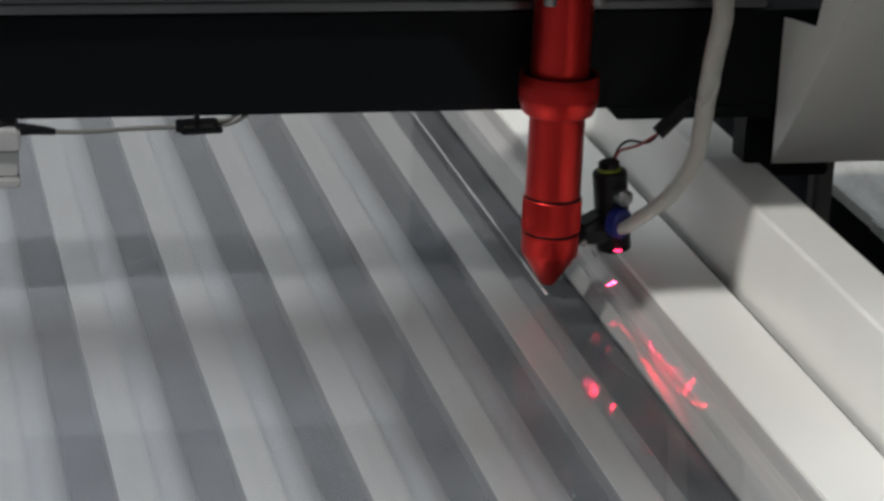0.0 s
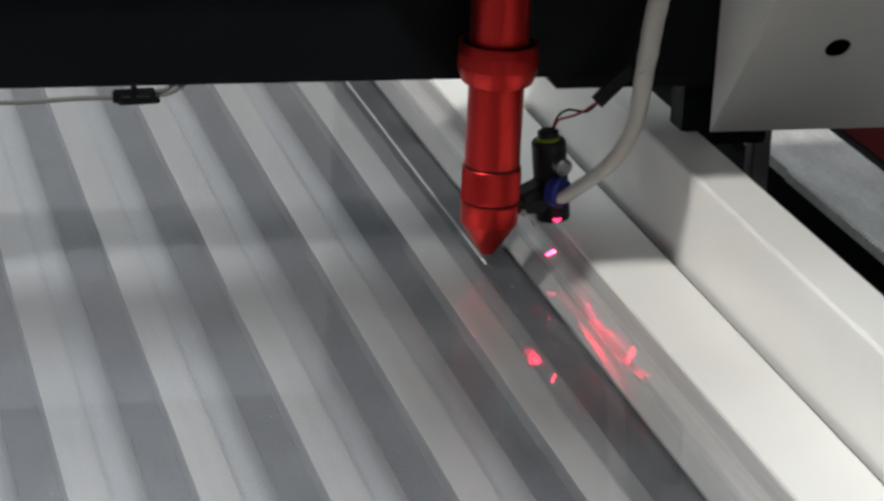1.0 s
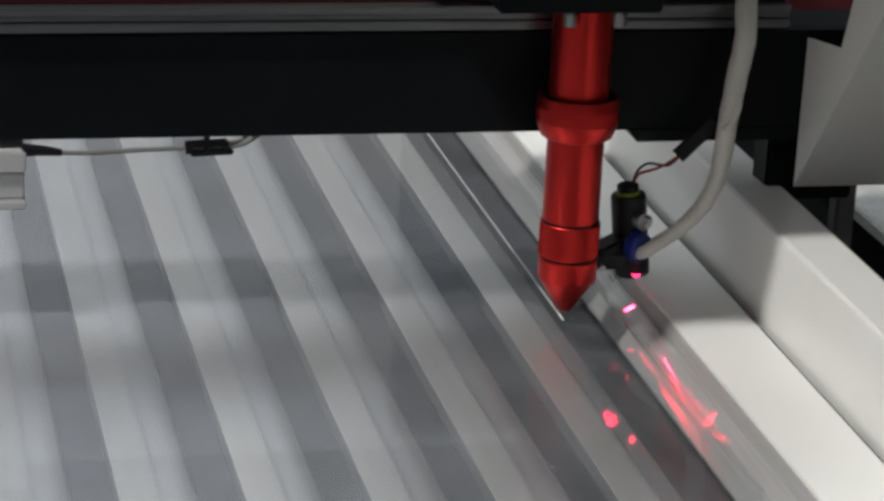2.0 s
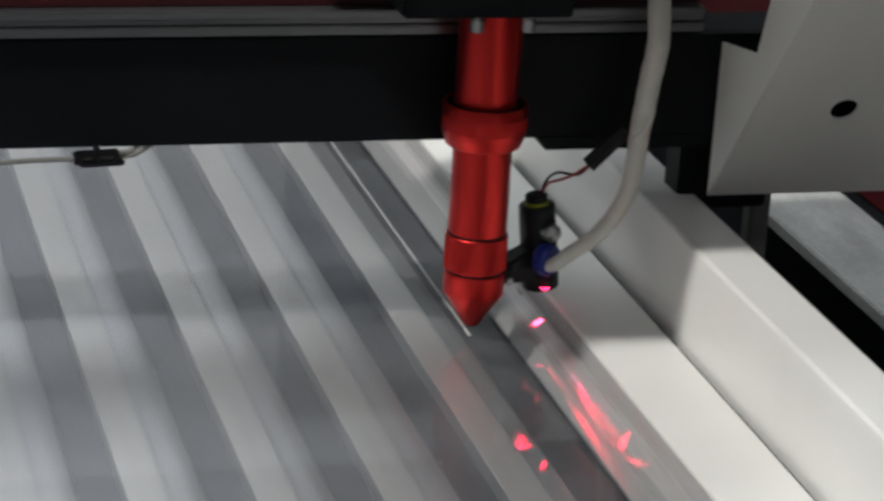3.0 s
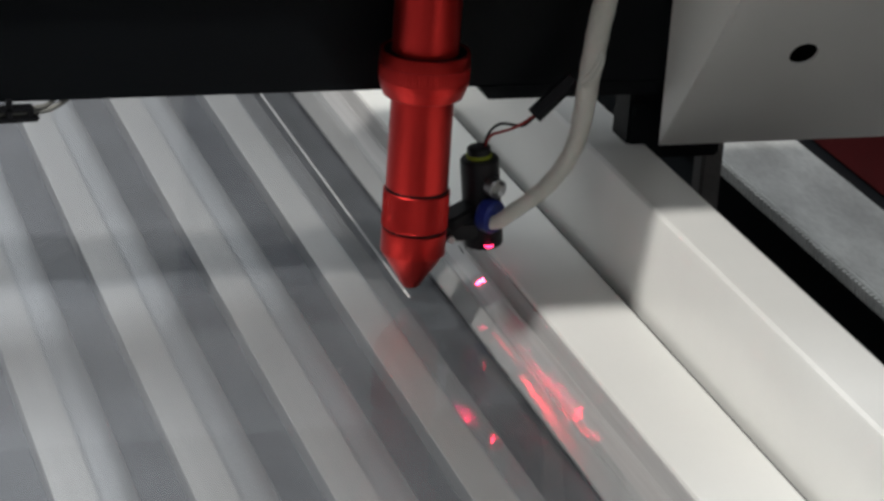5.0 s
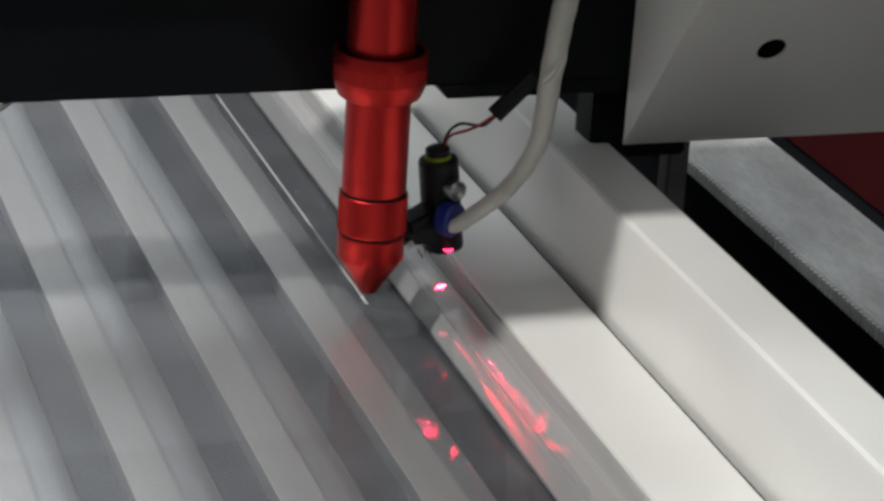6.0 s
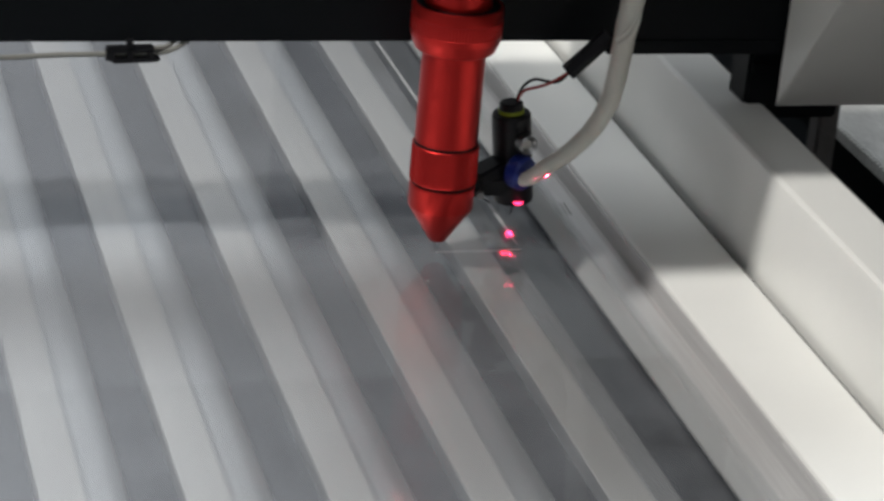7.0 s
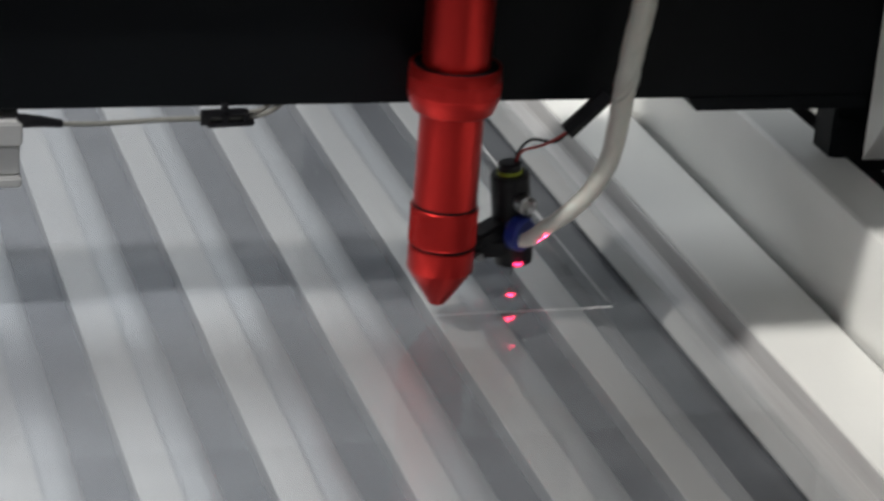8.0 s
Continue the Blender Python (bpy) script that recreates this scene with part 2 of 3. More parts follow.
def slat(y0, y1, ledge):
    """A folded metal slat: a flat crown with a sharp edge, then a lower sloping shoulder."""
    top = [(0.0, -0.0002), (0.0002, 0.0), (0.0140, 0.0), (0.0150, -0.0001), (0.0160, -0.0003)]
    if ledge:
        top += [(0.0168, -0.0004), (0.0178, -0.0004), (0.0200, -0.0005), (0.0230, -0.0007), (0.0262, -0.0011), (0.0284, -0.0019), (0.0298, -0.0033), (0.0305, -0.0055), (0.0307, -0.0064)]
    x = top[-1][0]
    return extrude_y([(a, TOP + b) for a, b in top + [(x, -0.0098), (0.0, -0.0098)]], y0, y1)


def bed():
    for k in range(9):
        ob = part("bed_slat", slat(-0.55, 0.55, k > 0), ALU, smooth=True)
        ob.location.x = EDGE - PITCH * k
        # upward crown faces take the lighter copy, the shoulder keeps the plain one
        ob.data.materials.append(BRIGHT_CROWN)
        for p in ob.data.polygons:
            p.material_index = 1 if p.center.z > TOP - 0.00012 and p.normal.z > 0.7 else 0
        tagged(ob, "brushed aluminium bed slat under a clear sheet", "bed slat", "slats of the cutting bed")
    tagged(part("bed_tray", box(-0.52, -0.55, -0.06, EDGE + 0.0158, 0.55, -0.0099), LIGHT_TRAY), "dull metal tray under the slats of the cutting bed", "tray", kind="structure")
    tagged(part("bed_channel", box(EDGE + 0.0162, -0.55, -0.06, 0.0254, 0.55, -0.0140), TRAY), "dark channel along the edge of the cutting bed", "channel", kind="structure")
    tagged(part("machine_body", box(-0.60, -0.56, -0.90, 0.61, 0.93, -0.0902, 0.004), WHITE), "white powder-coated cabinet body under the cutting bed", "machine body", kind="structure")
    tagged(part("bed_base", box(-0.60, -0.55, -0.0901, 0.1099, 0.90, -0.0601), BACK), "grey steel base plate of the cutting bed", "base plate", kind="structure")
    tagged(part("bed_wall", box(-0.53, -0.55, -0.06, -0.5205, 0.55, 0.02), WHITE), "white wall at the side of the cutting bed", "panel", kind="structure")
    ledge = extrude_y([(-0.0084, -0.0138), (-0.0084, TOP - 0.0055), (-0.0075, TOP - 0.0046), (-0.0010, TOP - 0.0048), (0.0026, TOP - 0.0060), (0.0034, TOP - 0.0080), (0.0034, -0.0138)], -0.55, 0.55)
    tagged(part("edge_strip", ledge, STRIP, smooth=True), "brushed grey edge strip, darker than the slats, lying below the sheet", "bed strip")
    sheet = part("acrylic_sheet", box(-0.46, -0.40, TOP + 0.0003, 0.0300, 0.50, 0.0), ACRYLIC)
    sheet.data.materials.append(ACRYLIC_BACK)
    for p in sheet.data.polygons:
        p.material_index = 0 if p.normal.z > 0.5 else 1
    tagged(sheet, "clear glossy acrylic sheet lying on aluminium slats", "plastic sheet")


def chips():
    """A few tiny white plastic chips left lying on the sheet."""
    rnd = random.Random(5)
    bits = []
    for i in range(12):
        x, y, q = rnd.uniform(-0.26, 0.02), rnd.uniform(-0.16, 0.16), rnd.uniform(0.0002, 0.0004)
        bits.append(turned(box(-q * 1.6, -q, 0, q * 1.6, q, q * 0.7), pose(x, y, 0.00002, 0, 0, rnd.uniform(0, 180))))
    tagged(part("plastic_chips", join(*bits), KERF), "tiny white plastic chips on the clear sheet", "chips", kind="stuff")


def side_rail():
    panel = extrude_y([(0.0424, -0.06), (0.0424, 0.0066), (0.0428, 0.0076), (0.0438, 0.0080), (0.0780, 0.0080), (0.0790, 0.0073), (0.0792, -0.06)], -0.55, 0.55)
    tagged(part("bed_panel", panel, WHITE, smooth=True), "white powder-coated panel beside the cutting bed", "panel", kind="structure")
    lip = extrude_y([(0.0248, -0.0118), (0.0248, -0.0104), (0.0254, -0.0094), (0.0276, -0.0050), (0.0282, -0.0040), (0.0288, -0.0035), (0.0294, -0.0036), (0.0302, -0.0042), (0.0310, -0.0041),
                     (0.0350, -0.0022), (0.0378, -0.0008), (0.0386, 0.0002), (0.0390, 0.0002), (0.0394, -0.0006), (0.0400, 0.0006), (0.0406, 0.0034), (0.0414, 0.0058), (0.0422, 0.0062), (0.0422, -0.0118)], -0.55, 0.55)
    # black block puts the shade under the trim into colour
    tagged(part("lip_shade_block", box(0.0256, -0.55, -0.06, 0.0422, 0.55, -0.0120), BLACK), "black block that stands in for the shade under the trim strip", "recess", kind="structure")
    tagged(part("bed_lip", lip, LIP, smooth=True), "glossy grey ridged trim strip along the bed edge", "trim", kind="structure")
    rail = extrude_y([(0.0812, -0.06), (0.0818, 0.0080), (0.0826, 0.0475), (0.0832, 0.0496), (0.0846, 0.0506), (0.0865, 0.0508), (0.1072, 0.0508), (0.1086, 0.0500), (0.1090, -0.06)], -0.55, 0.55)
    tagged(part("side_rail", rail, GLOSS_WHITE, smooth=True), "white powder-coated box rail along the bed", "rail", kind="structure")
    # floor coloured black to give the channel its deep shade
    tagged(part("machine_well", box(0.110, -0.55, -0.09, 0.60, 0.9, -0.07), BLACK), "black floor that stands in for the dark depth of the side channel", "channel floor", kind="structure")
    # black filler in the open gap; its shade is put into the colour
    tagged(part("seam", box(0.0793, -0.55, -0.06, 0.0816, 0.55, 0.0052), BLACK), "black filler that stands in for shade in the gap between panel and rail", "seam", kind="structure")
    belt = thing("belt_track", "grey metal track plate with a toothed belt edge", "belt track")
    z = -0.0214
    part("plate", box(0.2225, -0.55, z - 0.006, 0.2730, 0.55, z, 0.0008), GALV, belt)
    part("lip", box(0.2195, -0.55, z - 0.006, 0.2222, 0.55, z + 0.0010, 0.0004), GALV, belt)
    teeth = join(*[box(0.2177, -0.30 + 0.004 * i, z - 0.0052, 0.2195, -0.2978 + 0.004 * i, z + 0.0004) for i in range(140)])
    tagged(part("belt_teeth", teeth, GALV, belt), kind="stuff")
    part("web", box(0.232, -0.55, -0.07, 0.264, 0.55, z - 0.006), BLACK, belt)
    tagged(part("red_side_panel", box(0.345, -0.55, -0.07, 0.36, 0.9, 0.06, 0.002), RED_PAINT), "red side panel with its shade put into a near-black red", "panel", kind="structure")
    # unseen pale wall, added as a reflector to brighten the slats
    tagged(part("rear_reflector", box(-0.6, 0.9, -0.06, 0.11, 0.92, 0.38), BACK), "unseen grey wall added for the slats to reflect", "machine wall", kind="structure")
    # black sheet added to close the channel with its darkness in the colour
    tagged(part("side_dark_backdrop", box(0.110, 0.88, -0.07, 0.60, 0.90, 0.42), BLACK), "black backdrop that stands in for the dark end of the side channel", "machine wall", kind="structure")


def lid():
    """An unseen tinted sheet on a strut, added to cast a weak slanted shadow over the far side of the bed."""
    a, b, c, d = (Vector(p) for p in ((-0.4702, -0.3372, 0.205), (-0.5116, -0.0707, 0.820), (-1.02, 0.58, 0.95), (-0.95, 0.55, 0.30)))
    n = (b - a).cross(d - a).normalized() * 0.003
    bm = bmesh.new()
    front, back = ([bm.verts.new(p + k * n) for p in (a, b, c, d)] for k in (0, 1))
    bm.faces.new(front)
    bm.faces.new(back[::-1])
    for i in range(4):
        bm.faces.new((front[i], front[(i + 1) % 4], back[(i + 1) % 4], back[i]))
    bm = join(bm, tube([(-0.575, -0.340, -0.0905), (-0.523, -0.338, 0.055), (-0.4702, -0.3372, 0.206)], 0.005, 10, 3))
    tagged(part("unseen_shade_sheet", bm, SHADE_TINT), "unseen tinted sheet on a strut, added to shade the bed", "lid", kind="structure")


# ---------------------------------------------------------------- the gantry
GY = 0.0211


def gantry():
    g = thing("gantry", "black gantry beam with silver guide rail and white end cover", "gantry")
    part("beam", extrude_x([(GY, 0.0815), (GY, 0.1265), (GY + 0.004, 0.1275), (GY + 0.032, 0.1275), (GY + 0.032, 0.0815)], -0.50, 0.150), BLACK, g)
    prof = [(0.0300, 0.0816), (0.0342, 0.0761), (0.1080, 0.0761), (0.1080, 0.0816)]
    step = extrude_y(prof, GY - 0.001, GY + 0.032)
    part("end_bracket", step, BLACK, g)
    part("guide_rail", join(box(-0.50, GY - 0.004, 0.1285, 0.10, GY + 0.02, 0.1325, 0.0006), box(-0.50, GY - 0.002, 0.1330, 0.10, GY + 0.02, 0.1350), box(-0.50, GY - 0.004, 0.1355, 0.10, GY + 0.02, 0.1390, 0.0006)), RAIL_STEEL, g, "polished steel guide rail")
    part("red_strip", box(-0.50, GY + 0.004, 0.1395, 0.10, GY + 0.03, 0.150), RED_PAINT, g, "dark red strip above the guide rail")
    # unseen plate, added and sized to cast the shadow on panel and rail
    part("shadow_plate", box(-0.100, -0.0735, 0.200, 0.109, 0.15, 0.204), WHITE, g, "unseen white plate added over the beam to cast its shadow")
    cover = part("end_cover", end_cover(), WHITE, g, "white folded sheet-metal end cover with a round hole")
    part("cover_side", cover_side(), WHITE, cover, "folded side of the end cover")
    # black backing plate added so the hole looks dark inside
    part("hole_shade_plate", turned(box(0.131, -0.002, 0.006, 0.29, 0.004, 0.14), COVER_TURN @ Matrix.Translation((0, 0.012, 0))), BLACK, cover, "black plate that stands in for the shade behind the cover hole")
    # carriage below the cover
    part("carriage_leg", box(0.1440, 0.050, -0.065, 0.1535, 0.060, 0.075, 0.001), LEG, g)
    part("carriage_leg", box(0.2750, 0.050, -0.065, 0.2840, 0.060, 0.075, 0.001), LEG, g)
    part("carriage_foot", box(0.1440, 0.040, -0.068, 0.1950, 0.070, -0.060, 0.001), DARK, g)
    part("end_bearing", join(box(0.1000, 0.0300, 0.0440, 0.1420, 0.0490, 0.0812, 0.0012), box(0.1010, 0.0280, 0.0640, 0.1060, 0.0300, 0.0690, 0.0006)), BLACK, g, "black bearing block behind the end cover")
    # white block at the far end of the beam
    part("end_block", join(box(-0.300, GY - 0.004, 0.0680, -0.2346, GY + 0.03, 0.0775, 0.0008), box(-0.300, GY - 0.002, 0.0560, -0.2352, GY + 0.03, 0.0678, 0.0008), box(-0.300, GY - 0.004, 0.0515, -0.2346, GY + 0.03, 0.0558, 0.0008)), BACK, g, "grey metal end block in layers")
    part("cable", tube([(-0.222, GY, 0.0755), (-0.205, GY, 0.0752), (-0.185, GY, 0.0762), (-0.165, GY, 0.0765), (-0.150, GY, 0.0768), (-0.141, GY, 0.0785), (-0.132, GY + 0.004, 0.083)], 0.0011, 8), GREY_CABLE, g, "thin grey cable")
    part("cable_plug", tube([(-0.2365, GY, 0.0770), (-0.228, GY, 0.0766), (-0.2195, GY, 0.0755)], lambda u: 0.0030 - 0.0014 * u, 10), BLACK_PLASTIC, g, "black cable plug")
    clip = part("cable_clip", turned(join(box(-0.0093, -0.003, 0.0012, 0.0092, 0.001, 0.0037, 0.0006), box(-0.0072, -0.003, -0.0030, 0.0114, 0.001, -0.0006, 0.0006),
                                          box(-0.0093, -0.003, -0.0016, -0.0058, 0.001, 0.0020), box(-0.0012, -0.003, -0.0010, 0.0012, 0.001, 0.0062), box(0.0070, -0.003, -0.0010, 0.0092, 0.001, 0.0016)), pose(-0.1579, GY, 0.0766, 0, -2, 0)), BLACK_PLASTIC, g, "black two-bar cable clip")
    part("wire", tube([(-0.1490, GY - 0.001, 0.0792), (-0.1440, GY, 0.0795), (-0.1400, GY + 0.002, 0.0812), (-0.1360, GY + 0.004, 0.0835)], 0.0009, 8), GREY_CABLE, clip)
    return g


COVER_TURN = Matrix.Translation((0, 0.0184, 0.0541)) @ pose(0, 0, 0, 29.0)


def end_cover():
    """The sloping front, as a sheet with a round hole cut through it and a slanted fold at its side."""
    x0, x1, h, hx, hz, r, thick = 0.1107, 0.300, 0.150, 0.1576, 0.0525, 0.0061, 0.0014
    lean = 0.0129 / 0.103
    bm = bmesh.new()
    outer, inner = [], []
    angles = sorted({2 * math.pi * i / 48 for i in range(48)} | {math.atan2(z - hz, x - hx) % (2 * math.pi) for x, z in ((x0, 0), (x1, 0), (x1, h), (x0 + lean * h, h))})
    for a in angles:
        c, q = math.cos(a), math.sin(a)
        reach = [9.0]
        if c > 1e-9:
            reach.append((x1 - hx) / c)
        if c - lean * q < -1e-9:
            reach.append((x0 + lean * hz - hx) / (c - lean * q))
        if q > 1e-9:
            reach.append((h - hz) / q)
        if q < -1e-9:
            reach.append(-hz / q)
        d = min(reach)
        outer.append((hx + c * d, hz + q * d))
        inner.append((hx + c * r, hz + q * r))
    loops = [[bm.verts.new((x, y, z)) for x, z in ring] for y in (0, thick) for ring in (outer, inner)]
    n = len(angles)
    for i in range(n):
        j = (i + 1) % n
        bm.faces.new((loops[0][i], loops[0][j], loops[1][j], loops[1][i]))
        bm.faces.new((loops[2][i], loops[2][j], loops[3][j], loops[3][i]))
        bm.faces.new((loops[0][i], loops[0][j], loops[2][j], loops[2][i]))
        bm.faces.new((loops[1][i], loops[1][j], loops[3][j], loops[3][i]))
    return turned(bm, COVER_TURN)


def cover_side():
    """The side sheet between the sloping front and the beam, with a notch at its top."""
    k = math.tan(radians(29))
    fold = [(0.0541 + 0.0105 * i, 0.0184 - 0.0105 * i * k) for i in range(12)]
    outline = [(y, z) for z, y in fold] + [(-0.0160, 0.1700), (-0.0060, 0.1250), (0.0184, 0.1235)]
    bm = extrude_x(outline, 0.1092, 0.1105)
    for v in bm.verts:
        v.co.x += 0.0129 * max(0.0, (0.0184 - v.co.y)) / 0.0500
    return bm


# ---------------------------------------------------------------- the laser head
PX, PY = 0.0347, 0.0145


def beam_emitter(name, parent, at, length, rx, ry, power):
    """A narrow black tube with a glowing red disc at its closed end, unseen and added; it throws a thin beam, round or
    slit-shaped, out of its mouth.
    """
    bm = bmesh.new()
    n, rings = 12, []
    turns = [(math.cos(2 * math.pi * i / n), math.sin(2 * math.pi * i / n)) for i in range(n)]
    for k, z in ((0.00004, 0.0004), (0.00004, -length), (0.0, -length), (0.0, 0.0002)):
        rings.append([bm.verts.new(((rx + k) * c, (ry + k) * q, z)) for c, q in turns])
    for p, q in zip(rings, rings[1:]):
        for i in range(n):
            bm.faces.new((p[i], p[(i + 1) % n], q[(i + 1) % n], q[i]))
    bm.faces.new(rings[0])
    ob = part(name, bm, BLACK, parent, "unseen thin black tube that throws an added red beam")
    ob.matrix_basis = at
    mat = glow("beam_glow", (1.0, 0.012, 0.05), power / (math.pi * rx * ry * 0.81))
    mat.cycles.emission_sampling = "FRONT"
    me = bpy.data.meshes.new("beam_disc")
    me.from_pydata([(0.9 * rx * c, 0.9 * ry * q, -0.0003) for c, q in turns], [], [list(range(n))[::-1]])
    me.materials.append(mat)
    disc = new("beam_disc", me)
    disc.parent = ob
    tagged(disc, "glowing red disc that feeds an added beam")
    return ob


def laser_head():
    h = thing("laser_head", "red anodised laser cutting head with a conical nozzle", "laser head")
    part("upper_tube", lathe([(0.0132, 0.096), (0.0132, 0.190)], 48), RED, h, smooth=True)
    collar = part("collar", lathe([(0.0150, 0.0860), (0.0158, 0.0866), (0.0174, 0.0908), (0.0177, 0.0918), (0.0177, 0.1036), (0.0174, 0.1044), (0.0164, 0.1044), (0.0158, 0.1036), (0.0156, 0.0990)], 64), RED, h, "red locking collar", smooth=True)
    part("knurled_band", lathe([(0.0170, 0.0938), (0.01785, 0.0938), (0.01785, 0.0940), (0.01785, 0.0994), (0.01785, 0.0996), (0.0170, 0.0996)], 180, knurl=0.00025, span=(0.0939, 0.0995)), RED_ROUGH, collar, "fine knurled red grip band")
    # black fill near the rim puts the collar's inner shade into colour
    part("groove", lathe([(0.0131, 0.1000), (0.0161, 0.1036), (0.0163, 0.1041), (0.0131, 0.1041)], 48), BLACK, h, "black ring that stands in for the shade inside the collar")
    # thin black rings draw the crease shade at both ends of the focus ring
    part("groove", lathe([(0.01262, 0.0470), (0.01262, 0.0480)], 48), BLACK, h, "black ring drawn as the shaded crease above the focus ring")
    part("groove", lathe([(0.01240, 0.0302), (0.01240, 0.0318)], 48), BLACK, h, "black ring drawn as the shaded crease under the focus ring")
    part("lower_tube", lathe([(0.0124, 0.0470), (0.0124, 0.0862)], 48), RED, h, smooth=True)
    part("focus_ring", lathe([(0.0120, 0.0316), (0.0130, 0.0316), (0.0133, 0.0320), (0.0133, 0.0322), (0.0133, 0.0464), (0.0133, 0.0466), (0.0130, 0.0470), (0.0120, 0.0470)], 180, knurl=0.00020, span=(0.0321, 0.0465)), RED_ROUGH, h, "red knurled focus ring")
    part("nozzle", lathe([(0.0014, 0.0056), (0.0030, 0.0056), (0.0036, 0.0062), (0.0128, 0.0206), (0.0130, 0.0211), (0.0130, 0.0296), (0.0127, 0.0303), (0.0118, 0.0304)], 64), RED, h, "red conical nozzle", smooth=True)
    px, py = PX, PY
    part("clamp", join(box(0.0105, 0.0040, 0.0215, 0.0290, 0.0160, 0.0300, 0.0015), turned(box(-0.0075, -0.005, -0.003, 0.0075, 0.005, 0.003, 0.001), pose(0.0215, 0.0095, 0.0310, 0, -18, 20))), BLACK_PLASTIC, h, "black pointer clamp")
    part("clamp_screw", turned(lathe([(0.0016, 0), (0.0016, 0.002)], 16), pose(0.0165, 0.003, 0.0235, 90, 0, 0)), STEEL, h, "small brass screw")
    lean = Matrix.Translation((px, py, 0.017)) @ pose(0, 0, 0, 0, -7) @ Matrix.Translation((-px, -py, -0.017))
    pointer = part("laser_pointer", turned(lathe([(0.0074, 0.0420), (0.0074, 0.0165), (0.0077, 0.0165), (0.0079, 0.0171), (0.0079, 0.0530), (0.0074, 0.0540), (0.0056, 0.0542)], 40, (px, py)), lean), BLACK_PLASTIC, h, "black pointer barrel", smooth=True)
    part("band", turned(lathe([(0.0052, 0.0540), (0.0052, 0.0556)], 32, (px, py)), lean), LABEL_GREEN, pointer, "yellow-green band")
    part("cap", turned(lathe([(0.0048, 0.0556), (0.0048, 0.0582), (0.0040, 0.0588)], 32, (px, py)), lean), BLACK_PLASTIC, pointer)
    part("lens", turned(lathe([(0.0004, -0.0009), (0.0012, -0.0007), (0.0019, -0.0002), (0.0021, 0.0003)], 20), pose(px - 0.0004, py - 0.0074, 0.0180)), LASER, pointer, "glowing red pointer lens", smooth=True)
    part("thumb_screw", turned(lathe([(0.0035, 0), (0.0040, 0.0006), (0.0040, 0.005), (0.0034, 0.0056), (0.0020, 0.0040)], 24), pose(px - 0.0010, py - 0.0070, 0.0440, 90, 0, 15)), STEEL, pointer, "shiny steel clamp screw", smooth=True)
    part("air_fitting", turned(lathe([(0.0066, 0), (0.0070, 0.0008), (0.0070, 0.0050), (0.0062, 0.0060), (0.0042, 0.0060)], 32), pose(px - 0.0030, py - 0.0070, 0.0318, 90, 0, 35)), BLUE, h, "blue air fitting", smooth=True)
    beam_emitter("beam_emitter", h, look((px + 0.0002, py + 0.0066, 0.036), (px + 0.0006, py + 0.0044, 0.0160)), 0.0201, 0.0011, 0.0009, 1.5)
    part("carriage_block", box(-0.0420, -0.0190, 0.1448, 0.0290, 0.0160, 0.1700, 0.001), BLACK, h, "black carriage block")
    for x in (-0.0108, 0.0109):
        part("bolt", lathe([(0.0024, 0.1386), (0.0029, 0.1390), (0.0029, 0.1440), (0.0020, 0.1442), (0.0020, 0.1449)], 20, (x, -0.0162)), STEEL, h, "shiny steel cap bolt", smooth=True)
    # hose and wires
    part("air_hose", tube([(0.0330, 0.0020, 0.0300), (0.0355, -0.0010, 0.0318), (0.0405, -0.0020, 0.0360), (0.0488, -0.0010, 0.0411), (0.0562, 0.0, 0.0472), (0.0618, 0.0, 0.0550), (0.0659, 0.0, 0.0648), (0.0677, 0.0, 0.0770), (0.0686, 0.0, 0.0892), (0.0699, 0.0, 0.1013), (0.0713, 0.0, 0.1134), (0.0728, 0.0, 0.1229), (0.0732, 0.0, 0.1348), (0.0720, 0.008, 0.160), (0.060, 0.02, 0.196)],
                          lambda u: 0.0028 + 0.0020 * min(1.0, u * 1.4) + 0.00010 * math.sin(95 * u), 20), HOSE, h, "milky white air hose with a spiral wrap", smooth=True)
    part("cable_tie", tube([(0.0640, -0.0040, 0.0905), (0.0668, -0.0052, 0.0935), (0.0705, -0.0048, 0.0985), (0.0722, -0.0030, 0.1040)], 0.0010, 8), HOSE, h, "white cable tie")
    part("cable_tie", tube([(0.0652, -0.0042, 0.0885), (0.0682, -0.0052, 0.0915), (0.0715, -0.0046, 0.0965), (0.0728, -0.0030, 0.1010)], 0.0010, 8), HOSE, h, "white cable tie")
    for line, mat in (([(0.0318, 0.0145, 0.0582), (0.0328, 0.0140, 0.0628), (0.0347, 0.0132, 0.0664), (0.0380, 0.0120, 0.0686), (0.0425, 0.0100, 0.0684), (0.0462, 0.0080, 0.0690), (0.0505, 0.0060, 0.0742)], BLACK_PLASTIC),
                      ([(0.0324, 0.0140, 0.0582), (0.0326, 0.0135, 0.0610), (0.0345, 0.0128, 0.0638), (0.0385, 0.0112, 0.0655), (0.0425, 0.0094, 0.0676), (0.0468, 0.0072, 0.0712), (0.0510, 0.0056, 0.0752)], WIRE_RED)):
        part("pointer_wire", tube(line, 0.0006, 6, 4), mat, h)
    part("wire_sleeve", tube([(0.0490, 0.0060, 0.0735), (0.0560, 0.0055, 0.0808), (0.0640, 0.0045, 0.0895)], 0.0035, 6), BLACK_PLASTIC, h, "black wire sleeve")
    return h


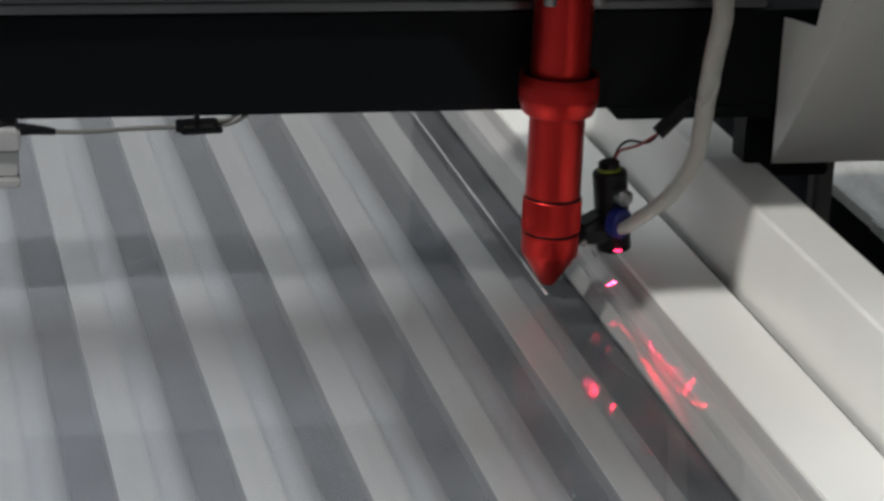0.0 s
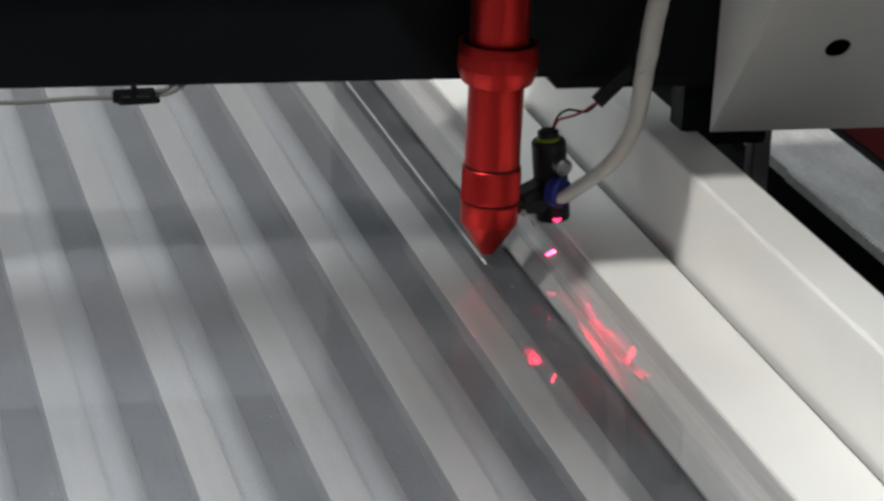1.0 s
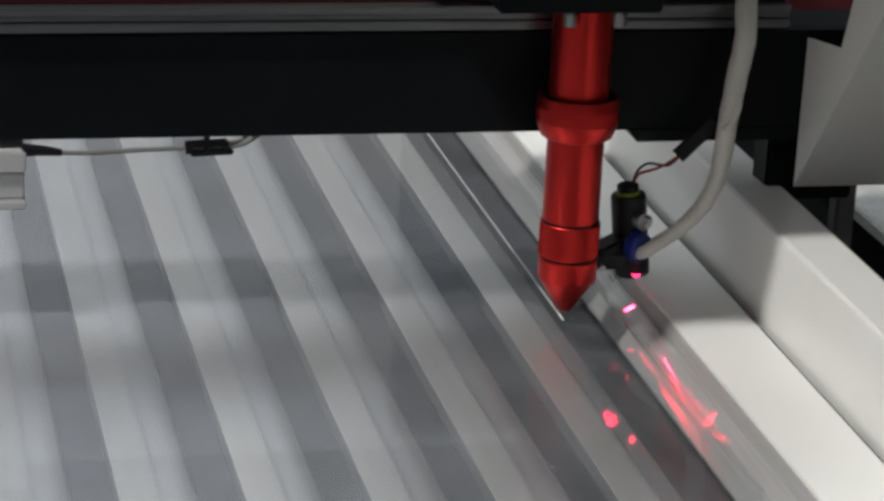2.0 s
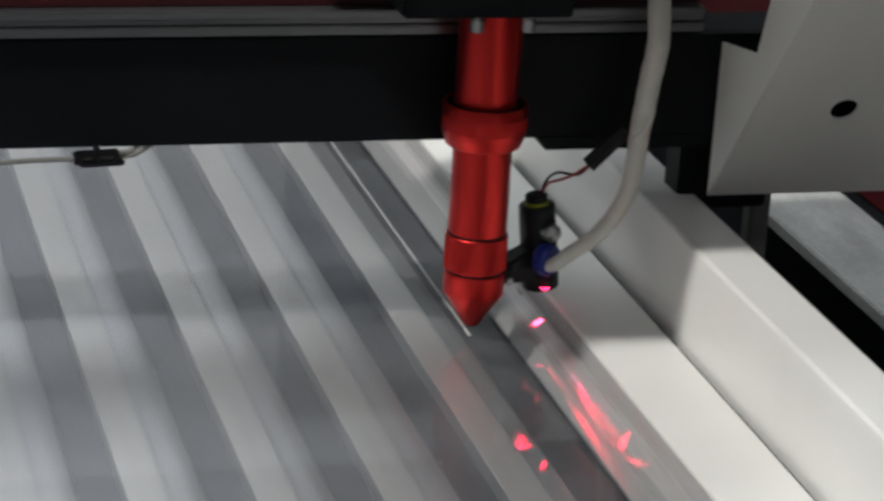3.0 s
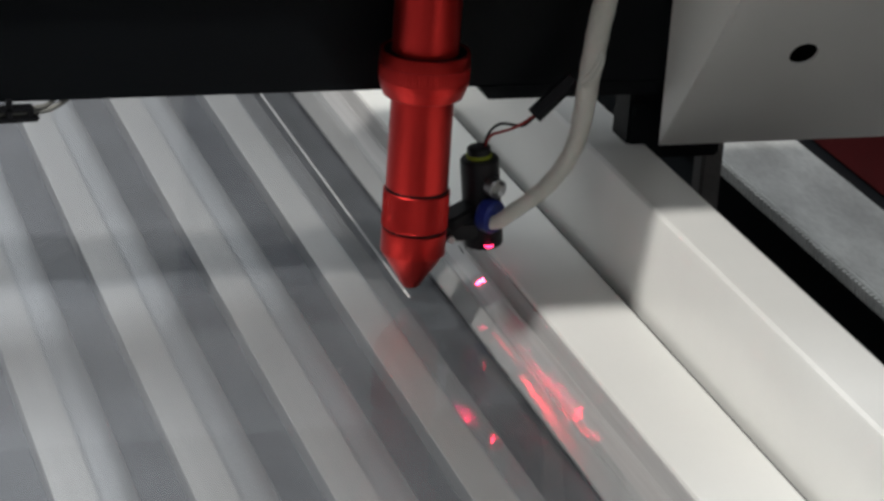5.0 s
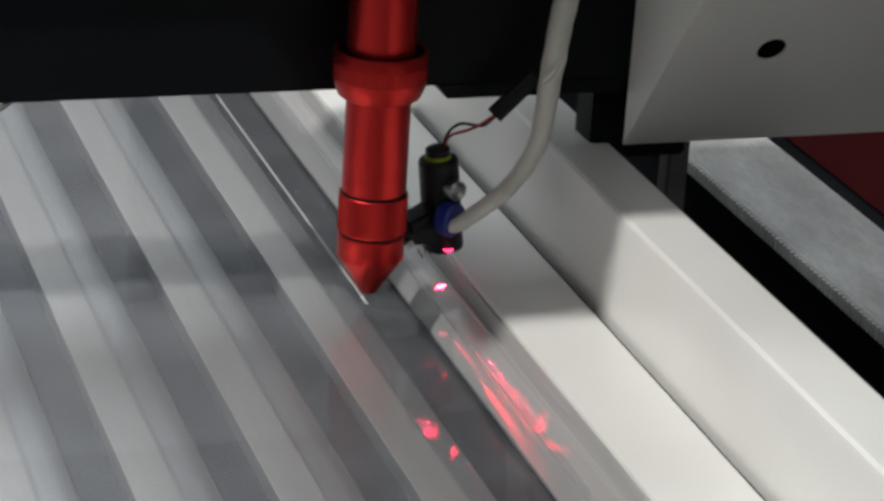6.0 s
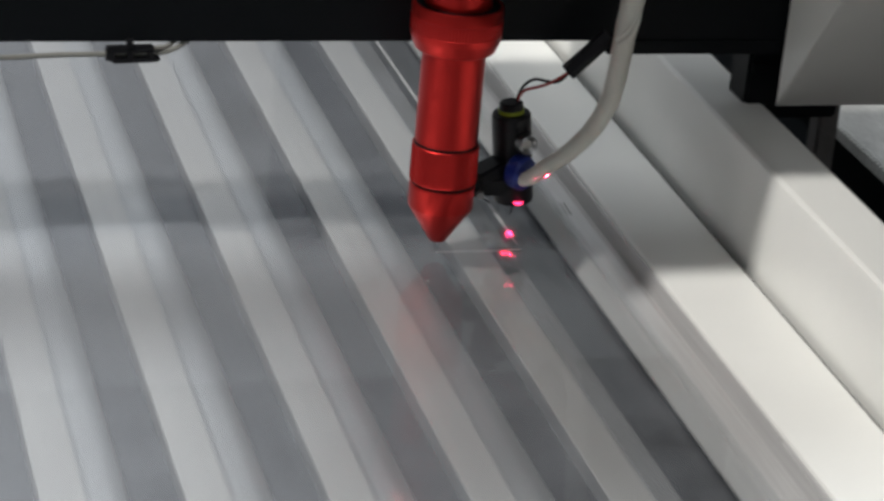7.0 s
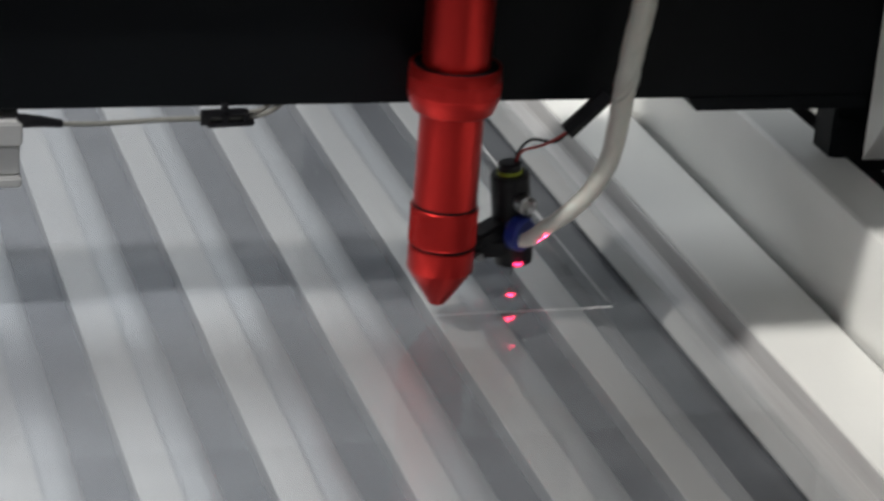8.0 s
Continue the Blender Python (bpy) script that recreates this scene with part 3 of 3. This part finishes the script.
# ---------------------------------------------------------------- the cut
def cut_line():
    """The whitish kerf, in short pieces that the head lays down one after another."""
    line = thing("cut_line", "thin whitish cut line in a clear acrylic sheet", "cut line")
    old = part("kerf", box(-0.0006, 0.1150, 0.00004, 0.0006, 0.48, 0.00012), KERF, line)
    runs = []
    for i in range(23):
        runs.append(part("kerf_piece", box(-0.0006, 0.0, 0.00004 + i * 2e-6, 0.0006, 0.0087, 0.00012 + i * 2e-6), KERF, line))
    cross = []
    for i in range(10):
        cross.append(part("kerf_piece", box(0.0, -0.0007, 0.0001 + i * 2e-6, 0.0082, 0.0007, 0.00018 + i * 2e-6), FRESH_KERF, line))
    return runs, cross


# strokes of red light on the edge strip and on the trim: both ends (seen from the head), thinness and strength
STROKES = [((-0.0080, -0.0985, -0.0080), (0.0010, -0.0960, -0.0082), 0.0009, 1.50, -0.0070), ((0.0020, -0.1080, -0.0086), (-0.0035, -0.1190, -0.0080), 0.0010, 2.20, -0.0058),
           ((-0.0050, -0.0840, -0.0080), (-0.0010, -0.0980, -0.0080), 0.0024, 0.16, -0.0046),
           ((0.0240, -0.1085, -0.0070), (0.0345, -0.1300, -0.0024), 0.0006, 1.20, -0.0032), ((0.0245, -0.1110, -0.0060), (0.0375, -0.1040, -0.0010), 0.0006, 1.10, -0.0020),
           ((0.0264, -0.0560, -0.0068), (0.0260, -0.1140, -0.0082), 0.0020, 1.60, -0.0180), ((0.0350, -0.0400, -0.0020), (0.0285, -0.0800, -0.0038), 0.0016, 0.18, 0.0006),
           ((0.0270, -0.0640, -0.0046), (0.0305, -0.1140, -0.0034), 0.0090, 0.40, -0.0096)]


def side_beams(head):
    # unseen emitters added under the pointer; each draws one reflected red stroke
    made, length = [], 0.0055
    for i, (p, q, thin, power, aside) in enumerate(STROKES):
        eye = Vector((PX + aside, PY + 0.0020, 0.0158 - 0.0002 * i))
        mid = (Vector(p) + Vector(q)) / 2
        way = look(eye, mid)
        back = way.inverted()
        a, b = back @ Vector(p), back @ Vector(q)
        du, dv = b.x / -b.z - a.x / -a.z, b.y / -b.z - a.y / -a.z
        near = look(eye, mid, math.degrees(math.atan2(dv, du)))
        ob = beam_emitter("stroke_emitter", head, near, length, math.hypot(du, dv) * 0.35 * length, thin / 2 / (mid - eye).length * length, power)
        # later three swing to redden the hose, three draw the star, two turn away
        if i in (0, 3, 5):
            front = Vector((PX + 0.0105 + 0.0008 * i, PY - 0.0300, 0.0220))
            made.append((ob, near, look(front, front + Vector((0.0, -0.020, 0.010))), look(front, (0.0368 + 0.0007 * i, -0.0025, 0.0345 + 0.0003 * i))))
        elif i in (1, 4, 6):
            made.append((ob, near, look(eye, eye + Vector((0.0, -0.010, -0.008))), look(eye, eye + Vector((0.002 - 0.0006 * i, -0.002, -0.016)), 70 * i)))
        else:
            made.append((ob, near, look(eye, eye + Vector((-0.010, -0.012, 0.0035))), look(eye, eye + Vector((-0.0135, -0.0055, 0.0115)))))
    return made


# ---------------------------------------------------------------- build
room()
bed()
chips()
side_rail()
lid()
GANTRY = gantry()
HEAD = laser_head()
RUNS, CROSS = cut_line()
SIDE = side_beams(HEAD)

GANTRY_Y = [(0.0, 0.1067), (0.5, 0.0918), (1.0, 0.0767), (1.5, 0.0614), (1.7, 0.0554), (2.8, 0.0217), (3.0, 0.0157), (3.5, 0.0), (4.0, -0.0149),
            (4.5, -0.0300), (4.7, -0.0363), (5.8, -0.0697), (6.0, -0.0760), (6.1, -0.0790), (6.2, -0.0803), (6.5, -0.0815), (7.0, -0.0816), (7.5, -0.0818), (8.0, -0.0823)]
HEAD_X = [0.0] * 14 + [-0.0030, -0.0155, -0.0355, -0.0540, -0.0740]


def head_at(t):
    """Place of the head between the rows, by straight lines."""
    for (t0, y0), x0, (t1, y1), x1 in zip(GANTRY_Y, HEAD_X, GANTRY_Y[1:], HEAD_X[1:]):
        if t <= t1:
            u = (t - t0) / (t1 - t0)
            return x0 + (x1 - x0) * u, y0 + (y1 - y0) * u
    return HEAD_X[-1], GANTRY_Y[-1][1]


def motions():
    walk(GANTRY, [(t, pose(0, y, 0)) for t, y in GANTRY_Y])
    walk(HEAD, [(t, pose(x, y, 0)) for (t, y), x in zip(GANTRY_Y, HEAD_X)])
    times = [i / 10 for i in range(81)]
    for i, ob in enumerate(RUNS):
        rest = 0.1067 - 0.0083 * i
        walk(ob, [(t, pose(0, max(head_at(t)[1], rest), 0)) for t in times])
    for i, ob in enumerate(CROSS):
        rest = -0.0081 * (i + 1)
        rows = []
        for t in times:
            x, y = head_at(t)
            turn = 90 if t < 6.05 else 45 if t < 6.15 else 0
            rows.append((t, pose(max(x, rest), y if x > rest else head_at(6.12 + (rest + 0.003) / -0.0405 + 0.08)[1], 0, 0, 0, turn)))
        walk(ob, rows)
    for ob, near, middle, far in SIDE:
        walk(ob, [(0.0, near), (3.0, near), (6.3, near), (6.5, near), (6.55, middle), (6.6, far), (7.0, far), (8.0, far)])


motions()
